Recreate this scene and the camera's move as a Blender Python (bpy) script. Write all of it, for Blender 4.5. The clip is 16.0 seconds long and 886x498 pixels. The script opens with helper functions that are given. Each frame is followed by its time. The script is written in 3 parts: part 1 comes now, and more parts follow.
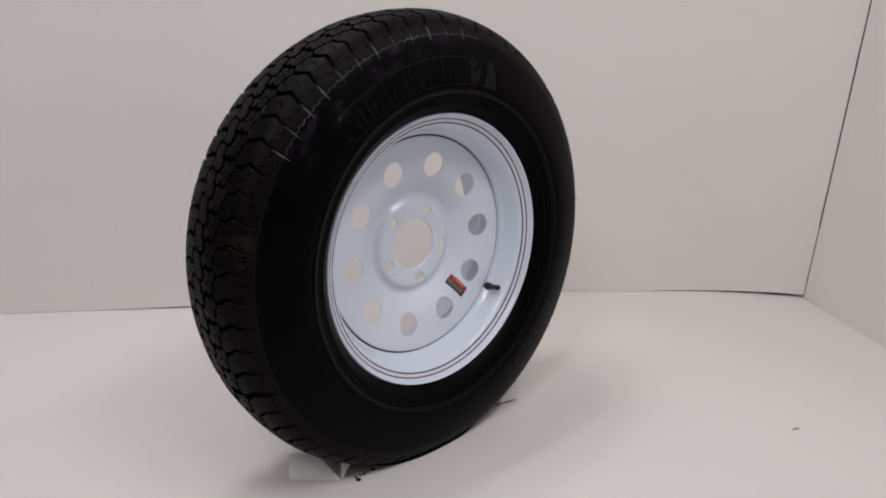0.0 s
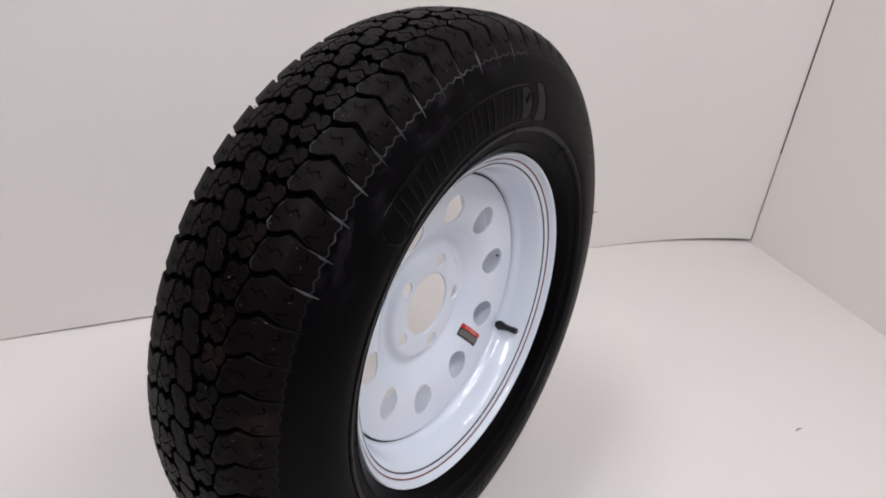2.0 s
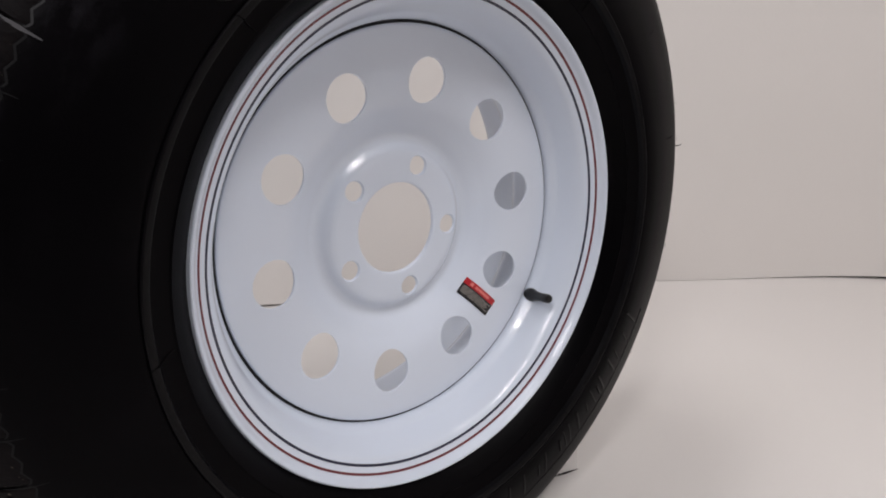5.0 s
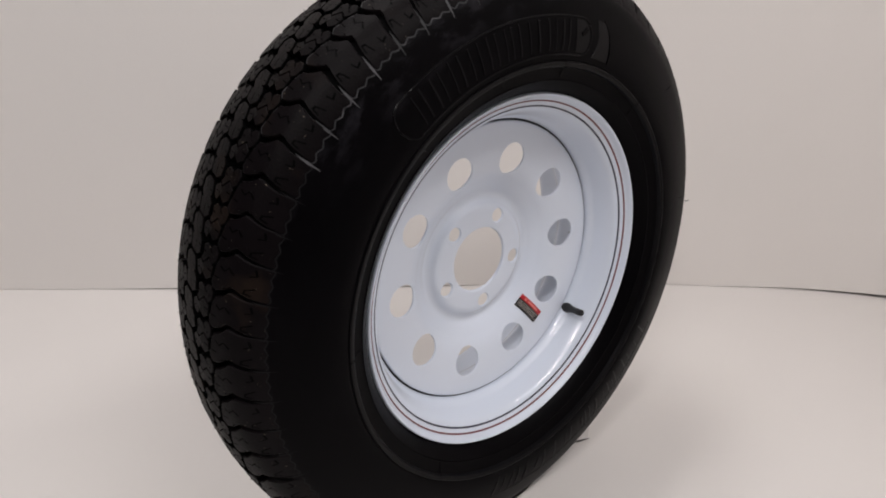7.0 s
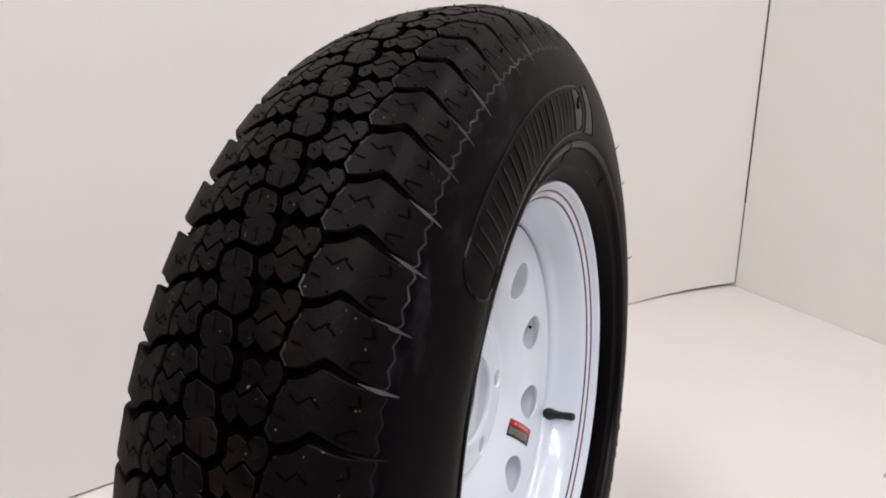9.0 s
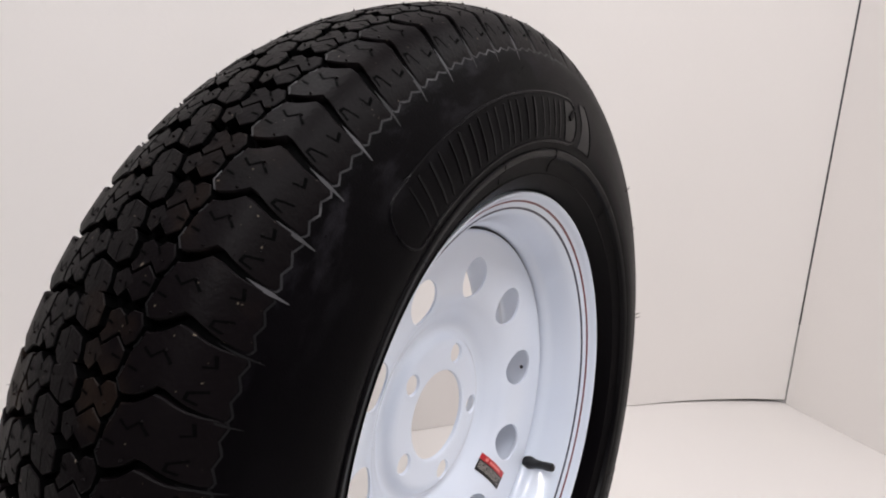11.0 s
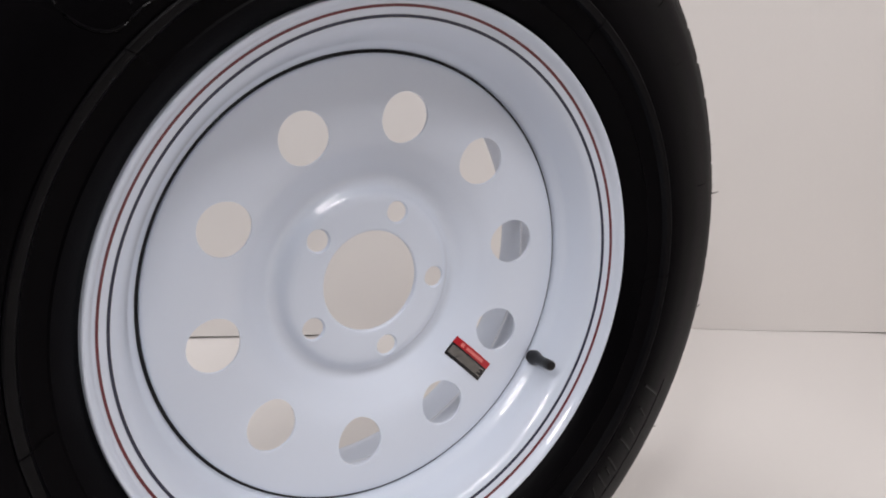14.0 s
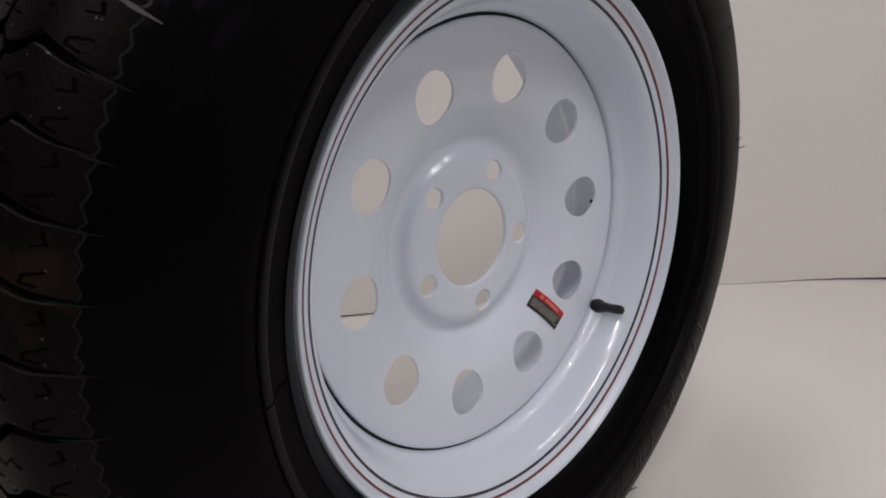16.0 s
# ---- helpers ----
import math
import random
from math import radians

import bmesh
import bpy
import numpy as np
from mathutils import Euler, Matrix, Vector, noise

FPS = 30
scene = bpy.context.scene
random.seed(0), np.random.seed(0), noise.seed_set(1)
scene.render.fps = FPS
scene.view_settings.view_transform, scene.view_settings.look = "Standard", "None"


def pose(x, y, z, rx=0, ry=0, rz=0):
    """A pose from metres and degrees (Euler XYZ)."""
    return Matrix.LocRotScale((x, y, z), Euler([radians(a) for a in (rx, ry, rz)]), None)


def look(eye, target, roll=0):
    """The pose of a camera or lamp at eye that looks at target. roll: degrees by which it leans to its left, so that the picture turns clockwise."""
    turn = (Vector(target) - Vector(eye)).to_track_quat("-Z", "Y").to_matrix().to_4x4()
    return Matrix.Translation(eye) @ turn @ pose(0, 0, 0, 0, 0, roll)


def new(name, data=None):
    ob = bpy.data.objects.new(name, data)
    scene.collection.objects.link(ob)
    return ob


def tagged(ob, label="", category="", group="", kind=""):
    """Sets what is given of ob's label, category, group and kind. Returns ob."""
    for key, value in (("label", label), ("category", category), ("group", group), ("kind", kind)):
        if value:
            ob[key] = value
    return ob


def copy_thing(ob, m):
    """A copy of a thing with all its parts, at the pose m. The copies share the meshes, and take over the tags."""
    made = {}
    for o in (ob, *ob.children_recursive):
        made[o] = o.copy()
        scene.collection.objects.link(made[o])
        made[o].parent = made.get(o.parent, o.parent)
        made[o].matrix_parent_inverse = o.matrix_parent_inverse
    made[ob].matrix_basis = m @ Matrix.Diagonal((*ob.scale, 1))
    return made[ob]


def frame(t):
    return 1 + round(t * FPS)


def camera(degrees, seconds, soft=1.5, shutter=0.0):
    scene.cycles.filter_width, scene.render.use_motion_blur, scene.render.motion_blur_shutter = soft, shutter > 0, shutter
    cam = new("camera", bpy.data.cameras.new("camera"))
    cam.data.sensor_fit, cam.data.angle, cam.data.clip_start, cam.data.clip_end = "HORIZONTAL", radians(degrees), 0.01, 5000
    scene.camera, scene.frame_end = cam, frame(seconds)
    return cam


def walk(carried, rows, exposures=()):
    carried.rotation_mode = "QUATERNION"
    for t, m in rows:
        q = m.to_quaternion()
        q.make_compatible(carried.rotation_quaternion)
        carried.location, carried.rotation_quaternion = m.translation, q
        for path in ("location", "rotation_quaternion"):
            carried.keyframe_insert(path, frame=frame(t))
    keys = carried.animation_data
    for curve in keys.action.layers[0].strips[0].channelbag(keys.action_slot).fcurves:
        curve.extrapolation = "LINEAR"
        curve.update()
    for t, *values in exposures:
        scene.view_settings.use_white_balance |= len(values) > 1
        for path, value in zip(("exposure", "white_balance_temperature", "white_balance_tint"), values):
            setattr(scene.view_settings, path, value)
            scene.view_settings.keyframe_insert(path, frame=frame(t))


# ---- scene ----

# ---- camera ----
cam = camera(68.0, 16.0, soft=1.9)
PATH = [
    (0, (-0.6448, -0.7407, 0.6253), (0.0143, -0.0502, 0.3274), 2.96),
    (0.5, (-0.5287, -0.6193, 0.6083), (0.1184, 0.0668, 0.2759), 1.85),
    (1, (-0.5665, -0.4837, 0.6600), (0.1045, 0.1586, 0.2896), 4.87),
    (1.5, (-0.5912, -0.4292, 0.7660), (0.1398, 0.1446, 0.3965), 4.06),
    (2, (-0.5637, -0.3789, 0.7686), (0.1762, 0.0999, 0.2961), 5.38),
    (2.5, (-0.4310, -0.3629, 0.8095), (0.2436, 0.1993, 0.3312), -0.06),
    (3, (-0.2584, -0.3912, 0.7541), (0.3606, 0.2889, 0.3614), -5.30),
    (3.5, (-0.1804, -0.3976, 0.6579), (0.4447, 0.3254, 0.3636), -4.37),
    (4, (-0.1542, -0.4079, 0.5733), (0.4677, 0.3148, 0.2720), -1.99),
    (4.5, (-0.2252, -0.4186, 0.5077), (0.3913, 0.2969, 0.1790), -0.38),
    (4.7, (-0.2688, -0.4233, 0.4964), (0.3456, 0.2918, 0.1631), 0.15),
    (6.8, (-0.4874, -0.5763, 0.6368), (0.1092, 0.1235, 0.2439), 3.79),
    (7, (-0.5099, -0.5123, 0.6407), (0.0975, 0.1795, 0.2503), 4.67),
    (7.5, (-0.5721, -0.3765, 0.6629), (0.1266, 0.2438, 0.3062), 6.18),
    (8, (-0.5786, -0.2968, 0.6890), (0.2078, 0.2275, 0.3623), 3.10),
    (8.5, (-0.5170, -0.2338, 0.7016), (0.2997, 0.2283, 0.3559), -1.44),
    (9, (-0.4938, -0.2134, 0.6523), (0.3581, 0.2050, 0.3374), -1.55),
    (9.5, (-0.5093, -0.2191, 0.5958), (0.3651, 0.1755, 0.3133), 1.48),
    (9.7, (-0.5193, -0.2202, 0.5726), (0.3615, 0.1703, 0.3050), 2.37),
    (11.8, (-0.3859, -0.3647, 0.5737), (0.3526, 0.2919, 0.4206), 6.60),
    (12, (-0.3594, -0.3814, 0.5886), (0.3359, 0.3167, 0.4176), 5.78),
    (12.5, (-0.3057, -0.3954, 0.6038), (0.2893, 0.3830, 0.4036), 4.57),
    (13, (-0.2434, -0.4106, 0.5962), (0.2928, 0.4006, 0.3627), 2.12),
    (13.5, (-0.2199, -0.4211, 0.5543), (0.3034, 0.3853, 0.2788), 1.15),
    (14, (-0.2189, -0.4215, 0.5111), (0.3110, 0.3646, 0.1927), 1.02),
    (14.5, (-0.2258, -0.4279, 0.4484), (0.3038, 0.3570, 0.1268), 0.53),
    (15, (-0.2694, -0.4030, 0.4091), (0.3381, 0.3192, 0.0784), 0.56),
    (15.5, (-0.3614, -0.3431, 0.4495), (0.3109, 0.3184, 0.1172), 0.56),
    (16, (-0.3662, -0.3469, 0.4898), (0.2873, 0.3358, 0.1630), 0.77),
]
walk(cam, [(t, look(eye, target, roll)) for t, eye, target, roll in PATH],
     [(0, -0.52, 6350, 10), (1, -0.36, 6300, 10), (1.5, -0.18, 6300, 10), (2.5, -0.24, 6300, 10), (3, -0.10, 6280, 10), (3.5, 0.04, 6250, 10), (4, 0.02, 6350, 10), (4.5, -0.41, 6400, 10),
      (7, -0.38, 6550, 10), (7.5, -0.18, 6550, 10), (8, -0.03, 6550, 10), (8.5, -0.07, 6520, 10), (9, 0.04, 6500, 10), (9.5, 0.14, 6450, 10), (12, 0.02, 6380, 10),
      (12.5, 0.17, 6450, 10), (13, 0.32, 6450, 10), (13.5, 0.22, 6450, 10), (14, -0.28, 6400, 10), (14.5, -0.60, 6350, 10), (15, -0.68, 6550, 10), (16, -0.73, 6500, 10)])

# ---- light ----
world = bpy.data.worlds.new("room_air")
scene.world = world
world.use_nodes = True
world.node_tree.nodes["Background"].inputs[0].default_value = (0.8, 0.85, 1.0, 1)
world.node_tree.nodes["Background"].inputs[1].default_value = 0.02


def area_lamp(name, m, sx, sy, watts, colour):
    lamp = bpy.data.lights.new(name, "AREA")
    lamp.shape, lamp.size, lamp.size_y, lamp.energy, lamp.color = "RECTANGLE", sx, sy, watts, colour
    ob = new(name, lamp)
    ob.matrix_world = m
    return ob


LAMPS = [(-1.75, -0.95, 17.5), (-0.20, -1.25, 12.0), (1.21, -0.95, 8.5), (-0.45, 0.40, 10.5)]  # ceiling fittings: place and watts of a tube
LAMP_Z, TUBE = 2.40, 1.14
for _x, _y, _watts in LAMPS:
    for _k in (-0.11, 0.11):
        area_lamp("tube_light", pose(_x, _y + _k, LAMP_Z - 0.035), TUBE, 0.09, _watts, (1.0, 0.957, 0.955))


# ---- materials ----
def material(name, colour, rough, bump=0.0, scale=200.0, vary=0.1, metal=0.0, coat=0.0, big=6.0, tint=None, spread=0.0, amount=0.5, spec=0.5):
    """Principled surface with two scales of noise in colour, roughness and relief; tint mottles it in patches."""
    mat = bpy.data.materials.new(name)
    mat.use_nodes = True
    nt = mat.node_tree
    n, l = nt.nodes, nt.links
    b = n["Principled BSDF"]
    b.inputs["Metallic"].default_value = metal
    b.inputs["Coat Weight"].default_value = coat
    b.inputs["Coat Roughness"].default_value = 0.035
    b.inputs["Specular IOR Level"].default_value = spec
    tc = n.new("ShaderNodeTexCoord")

    def noise_node(s, detail):
        t = n.new("ShaderNodeTexNoise")
        t.inputs["Scale"].default_value, t.inputs["Detail"].default_value = s, detail
        l.new(tc.outputs["Object"], t.inputs["Vector"])
        return t
    fine, coarse = noise_node(scale, 3), noise_node(big, 4)
    mix = n.new("ShaderNodeMix")
    mix.data_type = "RGBA"
    dark = tuple(c * (1 - vary) for c in colour)
    light = tuple(min(1, c * (1 + vary)) for c in colour)
    mix.inputs[6].default_value, mix.inputs[7].default_value = (*dark, 1), (*light, 1)
    add = n.new("ShaderNodeMath")
    add.operation = "MULTIPLY_ADD"
    l.new(fine.outputs["Fac"], add.inputs[0])
    add.inputs[1].default_value = 0.4
    half = n.new("ShaderNodeMath")
    half.operation = "MULTIPLY"
    half.inputs[1].default_value = 0.6
    l.new(coarse.outputs["Fac"], half.inputs[0])
    l.new(half.outputs[0], add.inputs[2])
    l.new(add.outputs[0], mix.inputs[0])
    out = mix.outputs[2]
    if tint:
        patch = noise_node(spread, 5)
        ramp = n.new("ShaderNodeMapRange")
        ramp.inputs["From Min"].default_value, ramp.inputs["From Max"].default_value = 0.52, 0.75
        ramp.inputs["To Max"].default_value = amount
        l.new(patch.outputs["Fac"], ramp.inputs["Value"])
        stain = n.new("ShaderNodeMix")
        stain.data_type = "RGBA"
        stain.inputs[7].default_value = (*tint, 1)
        l.new(ramp.outputs["Result"], stain.inputs[0])
        l.new(out, stain.inputs[6])
        out = stain.outputs[2]
    l.new(out, b.inputs["Base Color"])
    rr = n.new("ShaderNodeMapRange")
    rr.inputs["To Min"].default_value, rr.inputs["To Max"].default_value = rough * 0.85, min(1, rough * 1.15)
    l.new(coarse.outputs["Fac"], rr.inputs["Value"])
    l.new(rr.outputs["Result"], b.inputs["Roughness"])
    if bump:
        bp = n.new("ShaderNodeBump")
        bp.inputs["Strength"].default_value, bp.inputs["Distance"].default_value = 0.6, bump
        l.new(fine.outputs["Fac"], bp.inputs["Height"])
        l.new(bp.outputs["Normal"], b.inputs["Normal"])
    return mat


M_SIDE = material("rubber_sidewall", (0.0011, 0.0008, 0.0013), 0.42, 0.0002, 700, 0.2, big=9, tint=(0.0029, 0.0024, 0.0033), spread=16, amount=0.5, spec=0.045)
# Pale arc at upper left: streaky scuffs, with the sidewall's sheen painted in.
_nt = M_SIDE.node_tree
_n, _l = _nt.nodes, _nt.links
_tc = next(k for k in _n if k.bl_idname == "ShaderNodeTexCoord")
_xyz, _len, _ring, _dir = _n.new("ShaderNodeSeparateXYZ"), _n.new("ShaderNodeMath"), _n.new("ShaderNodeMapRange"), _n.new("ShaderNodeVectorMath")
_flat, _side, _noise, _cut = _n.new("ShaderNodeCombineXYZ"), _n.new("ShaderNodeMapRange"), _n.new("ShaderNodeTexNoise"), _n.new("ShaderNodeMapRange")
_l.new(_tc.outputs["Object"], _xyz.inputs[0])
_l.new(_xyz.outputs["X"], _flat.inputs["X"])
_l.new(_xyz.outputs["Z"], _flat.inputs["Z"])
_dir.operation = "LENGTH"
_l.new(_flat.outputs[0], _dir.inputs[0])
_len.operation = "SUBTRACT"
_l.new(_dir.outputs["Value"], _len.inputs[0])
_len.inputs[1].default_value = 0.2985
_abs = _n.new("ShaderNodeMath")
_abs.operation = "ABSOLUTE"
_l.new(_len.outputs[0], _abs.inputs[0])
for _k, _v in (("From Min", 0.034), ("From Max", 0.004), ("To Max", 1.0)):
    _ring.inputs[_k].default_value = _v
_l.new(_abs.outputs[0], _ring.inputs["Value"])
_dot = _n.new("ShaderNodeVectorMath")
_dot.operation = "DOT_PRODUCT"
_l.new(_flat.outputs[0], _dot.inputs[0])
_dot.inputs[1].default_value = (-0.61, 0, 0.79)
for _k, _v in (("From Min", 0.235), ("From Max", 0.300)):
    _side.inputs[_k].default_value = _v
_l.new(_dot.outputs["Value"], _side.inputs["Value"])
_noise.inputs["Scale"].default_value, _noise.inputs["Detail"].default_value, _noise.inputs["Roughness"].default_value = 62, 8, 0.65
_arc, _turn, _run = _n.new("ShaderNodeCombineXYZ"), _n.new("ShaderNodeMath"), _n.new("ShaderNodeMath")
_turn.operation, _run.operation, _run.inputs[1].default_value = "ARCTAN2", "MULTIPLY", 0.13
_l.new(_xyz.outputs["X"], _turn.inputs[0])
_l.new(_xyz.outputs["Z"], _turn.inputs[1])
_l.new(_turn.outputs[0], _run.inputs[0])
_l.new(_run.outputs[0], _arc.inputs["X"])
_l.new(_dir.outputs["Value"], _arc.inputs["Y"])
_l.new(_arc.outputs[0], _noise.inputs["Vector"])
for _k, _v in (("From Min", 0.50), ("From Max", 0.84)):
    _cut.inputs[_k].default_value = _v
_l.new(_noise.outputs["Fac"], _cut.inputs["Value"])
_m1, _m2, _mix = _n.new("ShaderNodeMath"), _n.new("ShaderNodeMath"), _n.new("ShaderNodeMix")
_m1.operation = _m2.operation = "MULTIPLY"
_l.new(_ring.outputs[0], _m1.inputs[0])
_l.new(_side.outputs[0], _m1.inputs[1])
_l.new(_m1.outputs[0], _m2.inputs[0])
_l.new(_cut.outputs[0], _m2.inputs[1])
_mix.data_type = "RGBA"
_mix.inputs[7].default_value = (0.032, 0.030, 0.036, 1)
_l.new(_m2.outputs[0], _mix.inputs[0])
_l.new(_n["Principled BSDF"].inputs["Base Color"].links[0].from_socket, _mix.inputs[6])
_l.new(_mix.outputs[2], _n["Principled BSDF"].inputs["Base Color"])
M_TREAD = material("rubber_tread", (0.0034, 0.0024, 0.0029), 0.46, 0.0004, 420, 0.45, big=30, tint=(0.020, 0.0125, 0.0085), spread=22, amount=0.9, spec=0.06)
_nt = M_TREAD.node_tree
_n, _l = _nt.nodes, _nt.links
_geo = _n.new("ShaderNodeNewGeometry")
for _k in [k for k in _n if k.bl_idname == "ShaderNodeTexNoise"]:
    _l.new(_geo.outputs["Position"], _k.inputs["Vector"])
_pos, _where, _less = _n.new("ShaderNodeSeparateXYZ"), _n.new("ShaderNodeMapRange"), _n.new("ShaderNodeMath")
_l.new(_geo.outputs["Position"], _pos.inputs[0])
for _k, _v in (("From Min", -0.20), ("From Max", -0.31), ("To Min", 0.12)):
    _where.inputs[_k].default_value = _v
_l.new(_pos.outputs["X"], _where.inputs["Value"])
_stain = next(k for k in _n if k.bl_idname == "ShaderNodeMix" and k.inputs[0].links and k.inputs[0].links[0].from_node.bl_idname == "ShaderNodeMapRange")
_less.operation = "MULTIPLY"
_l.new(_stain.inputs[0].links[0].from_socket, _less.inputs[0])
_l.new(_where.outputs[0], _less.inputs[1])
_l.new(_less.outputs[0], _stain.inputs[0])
_speck, _cut, _mix = _n.new("ShaderNodeTexNoise"), _n.new("ShaderNodeMapRange"), _n.new("ShaderNodeMix")
_speck.inputs["Scale"].default_value, _speck.inputs["Detail"].default_value = 330, 1
_l.new(_geo.outputs["Position"], _speck.inputs["Vector"])
for _k, _v in (("From Min", 0.74), ("From Max", 0.80)):
    _cut.inputs[_k].default_value = _v
_l.new(_speck.outputs["Fac"], _cut.inputs["Value"])
_mix.data_type = "RGBA"
_mix.inputs[7].default_value = (0.085, 0.070, 0.055, 1)
_l.new(_cut.outputs[0], _mix.inputs[0])
_l.new(_n["Principled BSDF"].inputs["Base Color"].links[0].from_socket, _mix.inputs[6])
_l.new(_mix.outputs[2], _n["Principled BSDF"].inputs["Base Color"])
M_RIDGE = material("smooth_rubber_ridge", (0.0024, 0.0021, 0.0027), 0.34, 0.0001, 500, 0.25, big=25, spec=0.11)
M_MARK = material("raised_rubber_mark", (0.0024, 0.0020, 0.0027), 0.30, 0.0001, 500, 0.25, big=25, spec=0.12)
# Same rubber as the tread, with the shade inside grooves and cuts painted in.
M_GROOVE_SHADE = material("groove_shade_rubber", (0.0008, 0.0008, 0.0009), 0.8, 0.0002, 500, 0.2, big=30, spec=0.03)
# The glint at the groove ends is painted as pale rubber, strength at random.
M_GROOVE_GLINT = material("glint_groove_rubber", (0.085, 0.082, 0.090), 0.8, 0.0002, 400, 0.3, big=60)
_nt = M_GROOVE_GLINT.node_tree
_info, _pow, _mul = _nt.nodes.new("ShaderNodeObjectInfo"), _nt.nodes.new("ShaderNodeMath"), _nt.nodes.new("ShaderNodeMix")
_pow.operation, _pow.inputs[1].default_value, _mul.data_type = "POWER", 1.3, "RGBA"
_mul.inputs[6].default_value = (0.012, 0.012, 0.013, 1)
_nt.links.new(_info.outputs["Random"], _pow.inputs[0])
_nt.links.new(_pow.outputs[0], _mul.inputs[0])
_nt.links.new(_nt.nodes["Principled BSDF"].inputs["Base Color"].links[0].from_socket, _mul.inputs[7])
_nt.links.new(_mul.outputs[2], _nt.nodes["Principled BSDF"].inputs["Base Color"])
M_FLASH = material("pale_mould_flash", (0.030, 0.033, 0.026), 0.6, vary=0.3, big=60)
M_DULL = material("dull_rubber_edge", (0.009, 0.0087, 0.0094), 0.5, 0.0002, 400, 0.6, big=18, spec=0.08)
# The light that shoulder edges catch is painted pale here; M_DULL paints it weaker.
M_EDGE_GLINT = material("glint_rubber_edge", (0.020, 0.0195, 0.0215), 0.5, 0.0002, 400, 0.6, big=18, tint=(0.15, 0.146, 0.155), spread=26, amount=0.9, spec=0.2)
_geo = M_EDGE_GLINT.node_tree.nodes.new("ShaderNodeNewGeometry")
for _k in [k for k in M_EDGE_GLINT.node_tree.nodes if k.bl_idname == "ShaderNodeTexNoise"]:
    M_EDGE_GLINT.node_tree.links.new(_geo.outputs["Position"], _k.inputs["Vector"])
M_PAINT = material("white_gloss_paint", (0.690, 0.748, 0.850), 0.30, 0.00003, 350, 0.012, coat=0.6, big=5)
M_RED = material("red_pinstripe", (0.13, 0.014, 0.020), 0.35, vary=0.2, big=40, coat=0.2)
M_BLUE = material("dark_blue_pinstripe", (0.012, 0.014, 0.040), 0.35, vary=0.2, big=40, coat=0.2)
# Black stands in for the shade in the rim seam and the small hole.
M_GAP_SHADE = material("seam_hole_shade", (0.012, 0.012, 0.013), 0.8, vary=0.4, big=40)
M_VALVE = material("valve_rubber", (0.0035, 0.0033, 0.0037), 0.32, 0.0001, 900, 0.2, big=80)
M_LABEL_RED = material("label_red", (0.42, 0.012, 0.02), 0.3, vary=0.06, big=90)
M_LABEL_BLACK = material("label_black", (0.005, 0.0045, 0.005), 0.3, vary=0.1, big=90)
M_LABEL_INK = material("label_pale_ink", (0.26, 0.24, 0.22), 0.5, vary=0.2, big=200)
M_LABEL_PINK = material("label_pale_red_ink", (0.72, 0.20, 0.18), 0.5, vary=0.2, big=200)
M_BOARD = material("white_board", (0.80, 0.769, 0.745), 0.62, 0.0002, 160, 0.012, big=1.3, tint=(0.77, 0.745, 0.722), spread=2.2, amount=0.6, spec=0.3)
M_FLOOR = material("white_floor_board", (0.70, 0.672, 0.652), 0.5, 0.0002, 160, 0.012, big=1.6, tint=(0.72, 0.694, 0.668), spread=2.6, amount=0.6, spec=0.35)
M_CARD = material("folded_white_card", (0.78, 0.765, 0.74), 0.6, 0.0002, 160, 0.02, big=9)
M_ROOM = material("room_paint", (0.11, 0.11, 0.115), 0.8, 0.0004, 60, 0.05, big=1.2)
M_CONCRETE = material("grey_subfloor", (0.16, 0.155, 0.15), 0.85, 0.0006, 90, 0.2, big=4)
M_FLECK = material("grey_fleck", (0.36, 0.35, 0.34), 0.9, 0.0002, 300, 0.2, big=60)
# For the crumbs, and for the slit shade by the right-hand card.
M_CRUMB_AND_SLIT = material("dark_crumb_slit_shade", (0.012, 0.010, 0.009), 0.9, 0.0004, 300, 0.3, big=60)
M_LAMP_FRAME = material("lamp_frame_white", (0.7, 0.7, 0.7), 0.4, vary=0.03)
M_DIFFUSER = bpy.data.materials.new("lamp_diffuser")
M_DIFFUSER.use_nodes = True
_b = M_DIFFUSER.node_tree.nodes["Principled BSDF"]
_b.inputs["Base Color"].default_value = (0.9, 0.9, 0.9, 1)
_b.inputs["Emission Color"].default_value = (1.0, 0.97, 0.93, 1)
_b.inputs["Emission Strength"].default_value = 3.0


# ---- mesh helpers ----
def finish(bm, name, mats, smooth=35.0):
    bmesh.ops.recalc_face_normals(bm, faces=bm.faces)
    me = bpy.data.meshes.new(name)
    bm.to_mesh(me)
    bm.free()
    for m in mats if isinstance(mats, (list, tuple)) else [mats]:
        me.materials.append(m)
    if smooth:
        me.polygons.foreach_set("use_smooth", [True] * len(me.polygons))
        me.set_sharp_from_angle(angle=radians(smooth))
    return me


def part(name, bm, mats, parent=None, label="", smooth=35.0):
    ob = new(name, finish(bm, name, mats, smooth) if isinstance(bm, bmesh.types.BMesh) else bm)
    ob.parent = parent
    return tagged(ob, label)


def ring_point(r, y, a):
    """A point of the wheel: a degrees clockwise from the top, seen from outside; y grows inward along the axle."""
    return Vector((r * math.sin(radians(a)), y, r * math.cos(radians(a))))


